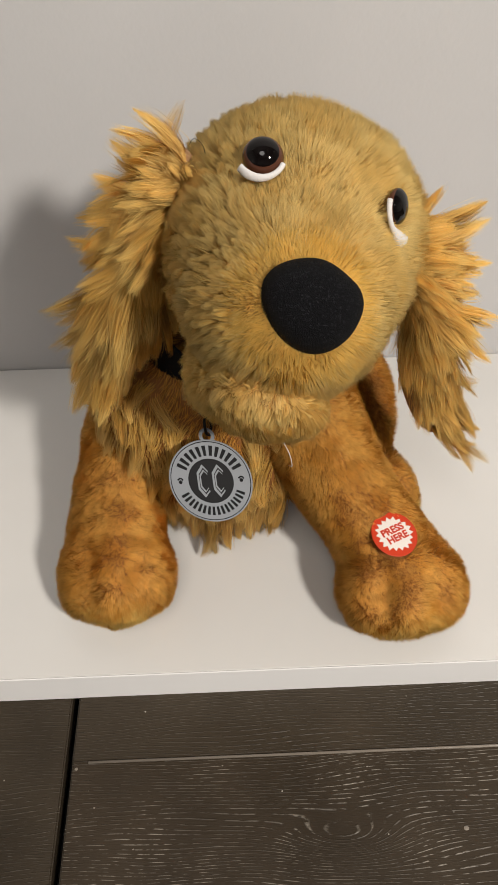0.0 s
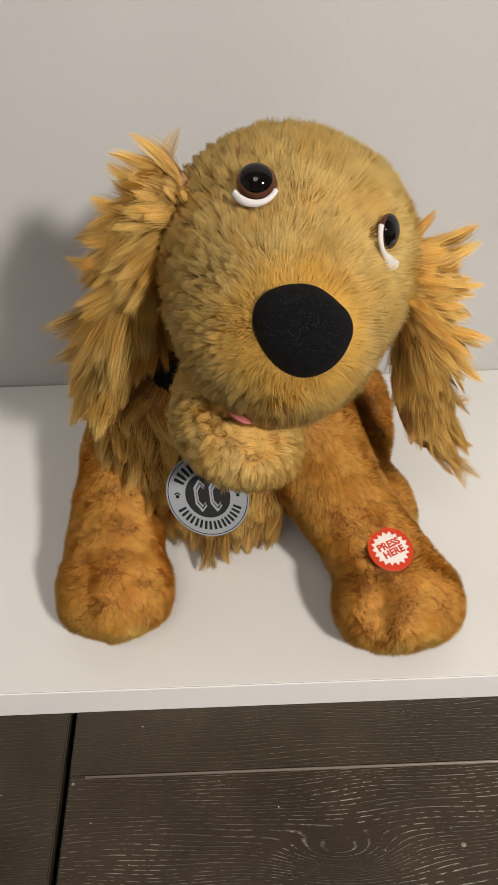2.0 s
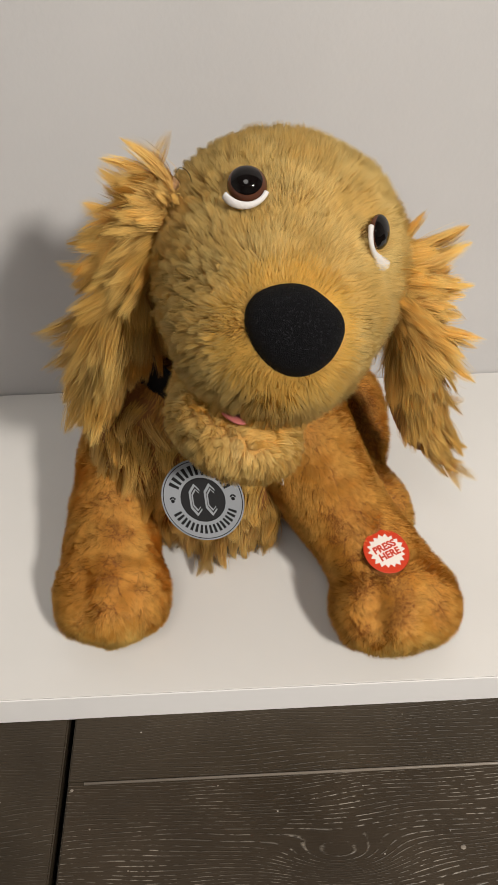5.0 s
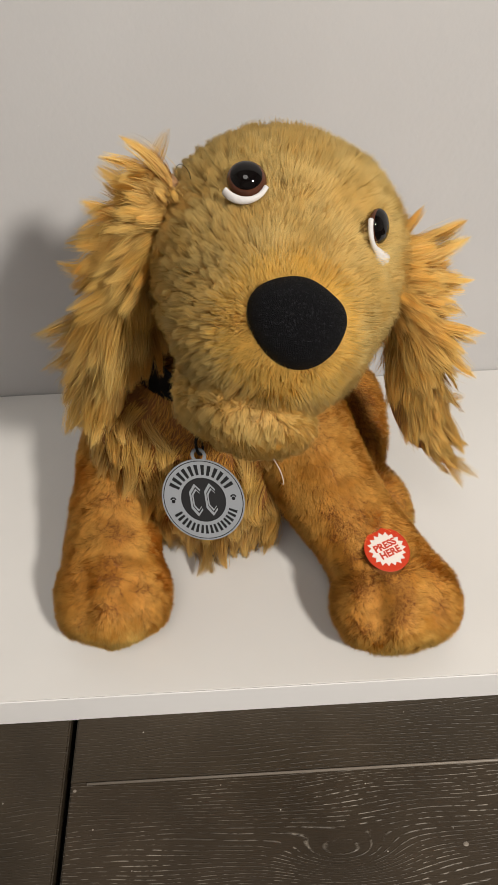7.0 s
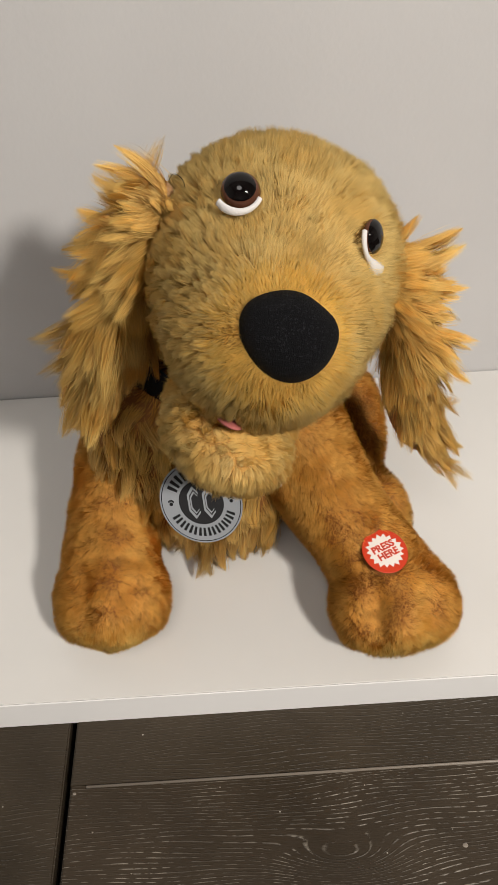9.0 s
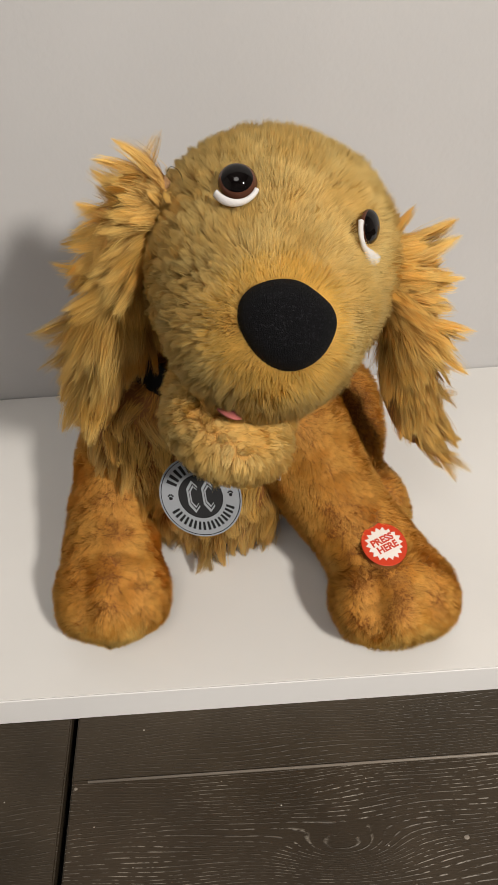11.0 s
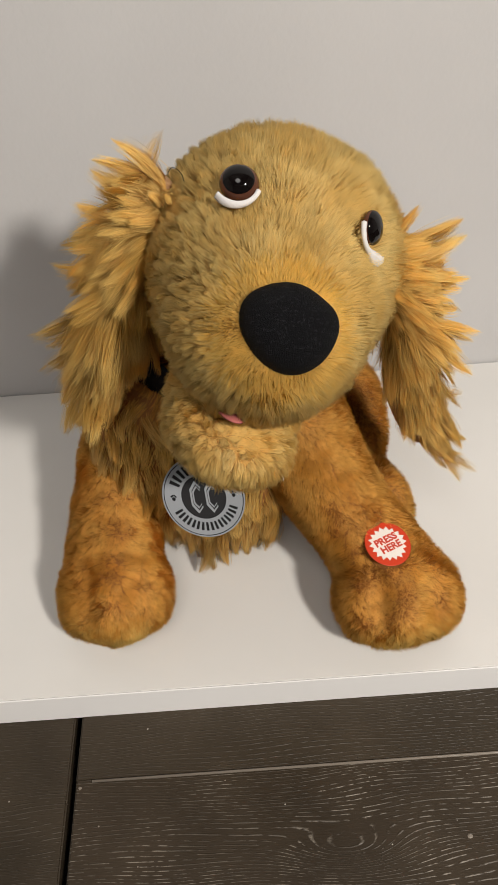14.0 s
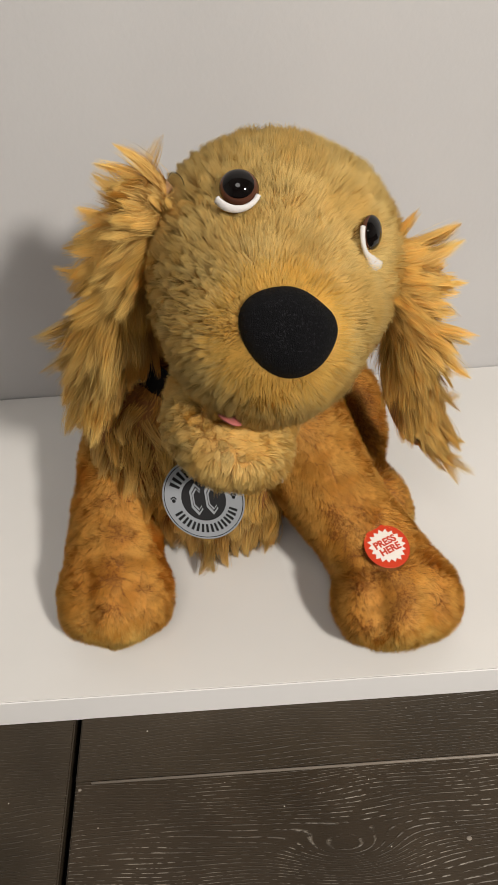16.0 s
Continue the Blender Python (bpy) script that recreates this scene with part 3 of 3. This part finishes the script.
# jaw
jv, jt = blob(HEAD_AT, [((0.001, -0.036, -0.0745), (0.0272, 0.035, 0.0145)), ((0.001, -0.012, -0.064), (0.028, 0.03, 0.018))], 0.010, HEAD_TURN, 4)
js = strands(jv, jt, 105000, 0.0080, 0.00019, jaw_flow, 0.55, 41, levels=3, clump=0.25, fine=300, curl=0.35, locks=950, gather=0.58, wild=0.30, ragged=(0.6, 1.15))
HINGE = from_head((0, 0.014, -0.040))
jaw = soft_part("jaw", [(jv, jt, None, HEAD_SKIN, True), (*js, HEAD_FUR, False)], head, "golden plush lower jaw", HINGE)
jaw.location = HINGE - NECK


# ears: a suede flap whose outer face carries long hair, swept by height
def ear(path, radii, seed, sweep, side, count, hairy, length):
    v, t = tube(path, radii, rings=44, around=34)
    heights, angles = [h for h, _ in sweep], [a for _, a in sweep]

    def flow(p, n):
        a = np.radians(np.interp(p[:, 2], heights, angles))
        return np.stack([side * np.cos(a), np.full(len(p), -0.12), np.sin(a)], 1)

    def outer(p, n):
        return hairy(p) & (n[:, 1] < 0.55)

    s = strands(v, t, count, length, 0.00017, flow, 2.0, seed, levels=5, clump=0.5, fine=170, droop=0.18, curl=0.75, keep=outer, locks=215, gather=0.97, wild=0.5, ragged=(0.5, 1.3))
    under = strands(v, t, 30000, 0.010, 0.00020, flow, 1.4, seed + 9, levels=3, clump=0.5, fine=260, keep=outer, locks=500, gather=0.6)
    nap = strands(v, t, 9000, 0.0018, 0.00016, flow, 0.5, seed + 5, keep=lambda p, n: ~outer(p, n))
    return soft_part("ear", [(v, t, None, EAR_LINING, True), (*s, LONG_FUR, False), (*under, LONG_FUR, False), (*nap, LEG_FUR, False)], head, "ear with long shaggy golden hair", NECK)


ear([(0.003, 0.124, 0.272), (-0.006, 0.119, 0.260), (-0.015, 0.117, 0.238), (-0.026, 0.115, 0.208), (-0.037, 0.113, 0.182), (-0.047, 0.112, 0.162)],
    [(0.005, 0.005), (0.007, 0.009), (0.007, 0.011), (0.007, 0.012), (0.006, 0.012), (0.004, 0.008)], 51,
    [(0.165, -82), (0.200, -80), (0.220, -70), (0.235, -44), (0.245, -12), (0.254, 16), (0.262, 38), (0.270, 56)], -1, 42000, lambda p: (p[:, 0] < 0.004) & (p[:, 2] < 0.274),
    lambda p: 0.036 - 0.010 * np.clip((p[:, 2] - 0.212) / 0.02, 0, 1))
ear([(0.110, 0.118, 0.232), (0.117, 0.116, 0.216), (0.122, 0.114, 0.196), (0.125, 0.111, 0.170), (0.129, 0.109, 0.142), (0.138, 0.107, 0.112), (0.145, 0.106, 0.098)],
    [(0.004, 0.006), (0.006, 0.011), (0.006, 0.013), (0.006, 0.014), (0.006, 0.0145), (0.005, 0.012), (0.003, 0.007)], 52,
    [(0.095, -28), (0.115, -50), (0.145, -70), (0.170, -66), (0.182, -42), (0.196, -14), (0.214, 10), (0.232, 38)], 1, 40000,
    lambda p: p[:, 0] > np.interp(p[:, 2], [0.09, 0.112, 0.142, 0.170, 0.19, 0.20], [0.141, 0.136, 0.124, 0.119, 0.112, 0.05]),
    lambda p: 0.026 + 0.010 * np.clip((0.125 - p[:, 2]) / 0.03, 0, 1))

# one dark loose hair where the ear meets the head
hv2, ht2 = tube([(0.006, 0.108, 0.2835), (0.0078, 0.108, 0.2860), (0.0102, 0.108, 0.2852), (0.0120, 0.109, 0.2820), (0.0125, 0.110, 0.278)], [(0.00014, 0.00014)] * 5, rings=20, around=6)
soft_part("loose_hair", [(hv2, ht2, None, COLLAR, True)], head, "single dark loose hair", NECK)

# clear plastic thread left in the chest pile
tv, tt = tube([(0.047, 0.088, 0.112), (0.050, 0.081, 0.1105), (0.052, 0.079, 0.104), (0.0525, 0.081, 0.096), (0.051, 0.088, 0.090)], [(0.00028, 0.00028)] * 5, rings=24, around=8)
soft_part("thread", [(tv, tt, None, STICKER_WHITE, True)], dog, "clear plastic thread end", BASE)

# collar and tag
bm = bmesh.new()
bmesh.ops.create_cone(bm, cap_ends=False, segments=64, radius1=0.0700, radius2=0.0520, depth=0.030)
bmesh.ops.solidify(bm, geom=bm.faces[:], thickness=0.002)
bmesh.ops.transform(bm, matrix=Matrix.Translation(Vector((0.026, 0.142, 0.184)) - Vector(BASE)) @ Matrix.Rotation(radians(48), 4, "X"), verts=bm.verts)
collar = part("collar", bm, COLLAR, dog, "black woven collar half hidden by fur")

TAG_AT = Vector((0.0050, 0.0698, 0.0996))
TAG_FRAME = Matrix.Translation(TAG_AT - Vector(BASE)) @ Matrix(((0.985, -0.10, 0.03), (0.05, 0.66, -0.745), (-0.09, 0.74, 0.66))).to_4x4()
TAG_R = 0.0242


def disc(r, z0, z1, m, inner=0.0, n=72):
    bm = bmesh.new()
    rings = []
    for rr, z in ((r, z0), (r, z1 - 0.0002), (r - 0.0003, z1), (inner, z1), (inner, z0)):
        if rr > 0:
            rings.append([bm.verts.new((rr * math.cos(2 * math.pi * i / n), rr * math.sin(2 * math.pi * i / n), z)) for i in range(n)])
    pairs = list(zip(rings, rings[1:])) + ([(rings[-1], rings[0])] if inner else [])
    for a, b in pairs:
        for i in range(n):
            bm.faces.new((a[i], a[(i + 1) % n], b[(i + 1) % n], b[i]))
    if not inner:
        bm.faces.new(rings[-1])
        bm.faces.new(rings[0][::-1])
    bmesh.ops.transform(bm, matrix=m, verts=bm.verts)
    bmesh.ops.recalc_face_normals(bm, faces=bm.faces)
    return bm


tag = part("tag", disc(TAG_R, 0, 0.0018, TAG_FRAME), TAG_GREY, dog, "round grey plastic collar tag with dark printing")
part("rim_line", disc(TAG_R - 0.0009, 0.0018, 0.00195, TAG_FRAME, TAG_R - 0.0014), TAG_BLACK, tag)
part("centre_field", disc(0.0131, 0.0018, 0.0020, TAG_FRAME), TAG_DARK, tag, "charcoal centre of the tag")


def flat(points, z0, z1, m):
    """An extruded outline."""
    bm = bmesh.new()
    top = [bm.verts.new((x, y, z1)) for x, y in points]
    low = [bm.verts.new((x, y, z0)) for x, y in points]
    bm.faces.new(top)
    bm.faces.new(low[::-1])
    for i in range(len(points)):
        j = (i + 1) % len(points)
        bm.faces.new((low[i], low[j], top[j], top[i]))
    bmesh.ops.transform(bm, matrix=m, verts=bm.verts)
    bmesh.ops.recalc_face_normals(bm, faces=bm.faces)
    return bm


def arc_bar(a0, a1, r0, r1):
    steps = [a0 + (a1 - a0) * i / 4 for i in range(5)]
    return [(r1 * math.cos(a), r1 * math.sin(a)) for a in steps] + [(r0 * math.cos(a), r0 * math.sin(a)) for a in steps[::-1]]


def bar_pair(a, half, r0, r1):
    """Two upright strokes, as wide together as one printed mark."""
    for lo, hi in ((a - half, a - half * 0.28), (a + half * 0.28, a + half)):
        part("bar", flat(arc_bar(lo, hi, r0, r1), 0.0018, 0.0020, TAG_FRAME), TAG_BLACK, tag)


for k in range(6):
    bar_pair(radians(146 - k * 22.6), 0.150, 0.0148, 0.0208)
for k in range(8):
    bar_pair(radians(211 + k * 17.4), 0.115, 0.0152, 0.0202)
for a in (radians(180), radians(2)):
    for dx, dy, r in ((0, -0.0004, 0.0011), (-0.0012, 0.0010, 0.00055), (-0.0004, 0.0016, 0.00055), (0.0006, 0.0016, 0.00055), (0.0013, 0.0009, 0.00055)):
        part("dot", disc(r, 0.0018, 0.0020, TAG_FRAME @ Matrix.Translation((0.0177 * math.cos(a) + dx, 0.0177 * math.sin(a) + dy, 0)), n=14), TAG_BLACK, tag)


def chevron(cx, grow, wide):
    """Open angular hook."""
    spine = [(0.0026, 0.0058), (-0.0003, 0.0092), (-0.0036, 0.0046), (-0.0036, -0.0046), (-0.0003, -0.0092), (0.0026, -0.0058)]
    out = [(cx + x * (1 + grow), y * (1 + grow)) for x, y in spine]
    return out + [(cx + 0.0002 + x * (1 + grow - wide) + wide * 0.0012, y * (1 + grow - wide)) for x, y in spine[::-1]]


for cx in (-0.0040, 0.0048):
    part("emblem", flat(chevron(cx, 0.06, 0.20), 0.0020, 0.0021, TAG_FRAME), TAG_GREY, tag)
    part("emblem", flat(chevron(cx + 0.0003, -0.26, 0.12), 0.0020, 0.0021, TAG_FRAME), TAG_GREY, tag)
part("loop", disc(0.0046, 0.0003, 0.0015, TAG_FRAME @ Matrix.Translation((0.001, 0.0262, 0)), 0.0026, 36), TAG_GREY, tag)
part("ring", disc(0.0060, 0.0, 0.0012, TAG_FRAME @ Matrix.Translation((0.002, 0.0320, 0)) @ Matrix.Rotation(radians(70), 4, "Y"), 0.0046, 36), TAG_DARK, tag)

# sticker
_up = Vector((0.16, -0.20, 0.96)).normalized()
_across = (Vector((1, 0.10, 0)) - Vector((1, 0.10, 0)).project(_up)).normalized()
STICKER_FRAME = Matrix.Translation(Vector(STICKER_AT) - Vector(BASE)) @ Matrix((_across, _up.cross(_across), _up)).transposed().to_4x4()
STICKER_R = 0.0144
sticker = part("sticker", disc(STICKER_R, 0, 0.0006, STICKER_FRAME), STICKER_RED, dog, "round red paper sticker with a white starburst")
burst = []
for k in range(36):
    a = math.pi * k / 18 + 0.05
    r = (0.0121 if k % 2 == 0 else 0.0098) * (1.0 + 0.03 * math.sin(5 * a))
    burst.append((r * math.cos(a), r * math.sin(a) * 0.93))
part("starburst", flat(burst, 0.0006, 0.0008, STICKER_FRAME), STICKER_WHITE, sticker)


def word(text, size, m, mat, parent):
    data = bpy.data.curves.new("lettering", "FONT")
    data.body, data.size, data.align_x, data.align_y, data.extrude = text, size, "CENTER", "CENTER", 0.0001
    data.offset = 0.00022
    shape = new("lettering_shape", data)
    mesh = bpy.data.meshes.new_from_object(shape.evaluated_get(bpy.context.evaluated_depsgraph_get()))
    bpy.data.objects.remove(shape)
    mesh.transform(m)
    mesh.materials.clear()
    mesh.materials.append(mat)
    ob = new("lettering", mesh)
    ob.parent = parent
    return ob


TILT = Matrix.Rotation(radians(20), 4, "Z")
word("PRESS", 0.0062, STICKER_FRAME @ Matrix.Translation((0, 0, 0.0009)) @ TILT @ Matrix.Translation((0, 0.0026, 0)), STICKER_RED, sticker)
word("HERE", 0.0062, STICKER_FRAME @ Matrix.Translation((0, 0, 0.0009)) @ TILT @ Matrix.Translation((0.0006, -0.0028, 0)), STICKER_RED, sticker)

JAW_OPEN = 19.0
SONG = [
    (0, -0.35, 0.20, -0.54, 0.00),
    (0.4, -0.12, 0.29, -0.38, 0.00),
    (0.5, -0.74, 1.75, -0.14, 0.90),
    (0.6, -0.82, 1.88, -0.13, 1.00),
    (0.9, -0.84, 1.80, -0.18, 1.00),
    (1, -0.66, 1.37, -0.25, 0.75),
    (1.1, -0.50, 1.04, -0.32, 0.55),
    (1.2, -0.84, 1.74, -0.25, 1.00),
    (1.5, -0.82, 1.69, -0.33, 1.00),
    (2, -0.88, 1.61, -0.19, 1.00),
    (2.1, -0.39, 0.64, -0.28, 0.40),
    (2.2, -0.05, -0.02, -0.33, 0.00),
    (2.5, 0.07, -0.07, -0.22, 0.00),
    (2.8, 0.04, -0.04, -0.29, 0.00),
    (2.9, -0.28, 0.61, -0.22, 0.40),
    (3, -0.74, 1.58, -0.11, 1.00),
    (3.5, -0.91, 1.58, -0.03, 1.00),
    (4, -0.76, 1.54, 0.02, 1.00),
    (4.2, -0.75, 1.57, 0.05, 1.00),
    (4.8, -0.58, 1.34, 0.08, 0.80),
    (5.5, -0.25, 0.80, 0.08, 0.40),
    (6.2, 0.08, 0.27, 0.08, 0.00),
    (6.5, 0.09, 0.31, 0.12, 0.00),
    (7, 0.00, 0.00, 0.00, 0.00),
    (7.5, 0.02, 0.19, -0.02, 0.00),
    (8, 0.06, 0.13, -0.34, 0.00),
    (8.5, -0.25, -0.17, -0.42, 0.00),
    (8.8, -0.09, 0.03, -0.16, 0.00),
    (8.9, -0.49, 1.05, 0.06, 0.60),
    (9, -0.74, 1.75, 0.24, 1.00),
    (9.2, -0.71, 1.74, 0.24, 1.00),
    (10.2, -0.44, 1.37, 0.17, 0.80),
    (11.3, -0.45, 1.63, 0.20, 1.00),
    (11.4, -0.29, 1.30, 0.15, 0.80),
    (11.5, -0.20, 1.14, 0.13, 0.70),
    (11.7, -0.40, 1.54, 0.31, 1.00),
    (11.9, -0.38, 1.46, 0.42, 1.00),
    (12, -0.06, 0.78, 0.39, 0.60),
    (12.1, 0.03, 0.50, 0.28, 0.40),
    (12.3, -0.55, 1.53, 0.29, 1.00),
    (12.5, -0.64, 1.52, 0.15, 0.95),
    (12.6, -0.60, 1.51, 0.14, 0.95),
    (12.7, -0.22, 0.77, 0.04, 0.50),
    (12.8, -0.33, 1.08, 0.08, 0.70),
    (12.9, -0.52, 1.54, 0.14, 1.00),
    (13, -0.10, 0.73, 0.02, 0.50),
    (13.1, -0.44, 1.35, 0.10, 0.90),
    (13.2, -0.55, 1.48, 0.12, 1.00),
    (13.3, -0.28, 0.82, 0.03, 0.60),
    (13.5, -0.08, 0.22, -0.06, 0.25),
    (13.6, -0.59, 1.27, 0.07, 0.90),
    (13.7, -0.69, 1.45, 0.08, 1.00),
    (14, -0.75, 1.50, 0.05, 1.00),
    (14.2, -0.73, 1.62, 0.13, 1.00),
    (14.3, -0.49, 1.21, 0.10, 0.70),
    (14.5, -0.70, 1.81, 0.24, 1.00),
    (14.8, -0.67, 1.34, 0.10, 1.00),
    (15, -0.35, 0.39, -0.08, 0.60),
    (15.1, -0.68, 1.12, 0.07, 1.00),
    (15.5, -0.78, 1.48, 0.33, 1.00),
    (15.7, -0.50, 0.90, 0.13, 0.55),
    (15.8, -0.87, 1.68, 0.17, 1.00),
    (16, -0.93, 1.82, 0.07, 1.00),
]


def motions():
    """The dog nods as its jaw falls: seconds, the head's turn, tilt and lean in degrees, and how wide the jaw is."""
    cross = Matrix(HEAD_TURN.tolist()) @ Vector((1, 0, 0))
    nods, jaws = [], []
    for t, yaw, pitch, roll, wide in SONG:
        turn = Matrix.Rotation(radians(yaw), 4, "Z") @ Matrix.Rotation(radians(pitch), 4, "X") @ Matrix.Rotation(radians(roll), 4, "Y")
        nods.append((t, Matrix.Translation(NECK - BASE) @ turn))
        jaws.append((t, Matrix.Translation(HINGE - NECK) @ Matrix.Rotation(radians(JAW_OPEN * wide - 6.5), 4, cross)))
    walk(head, nods)
    walk(jaw, jaws)


motions()
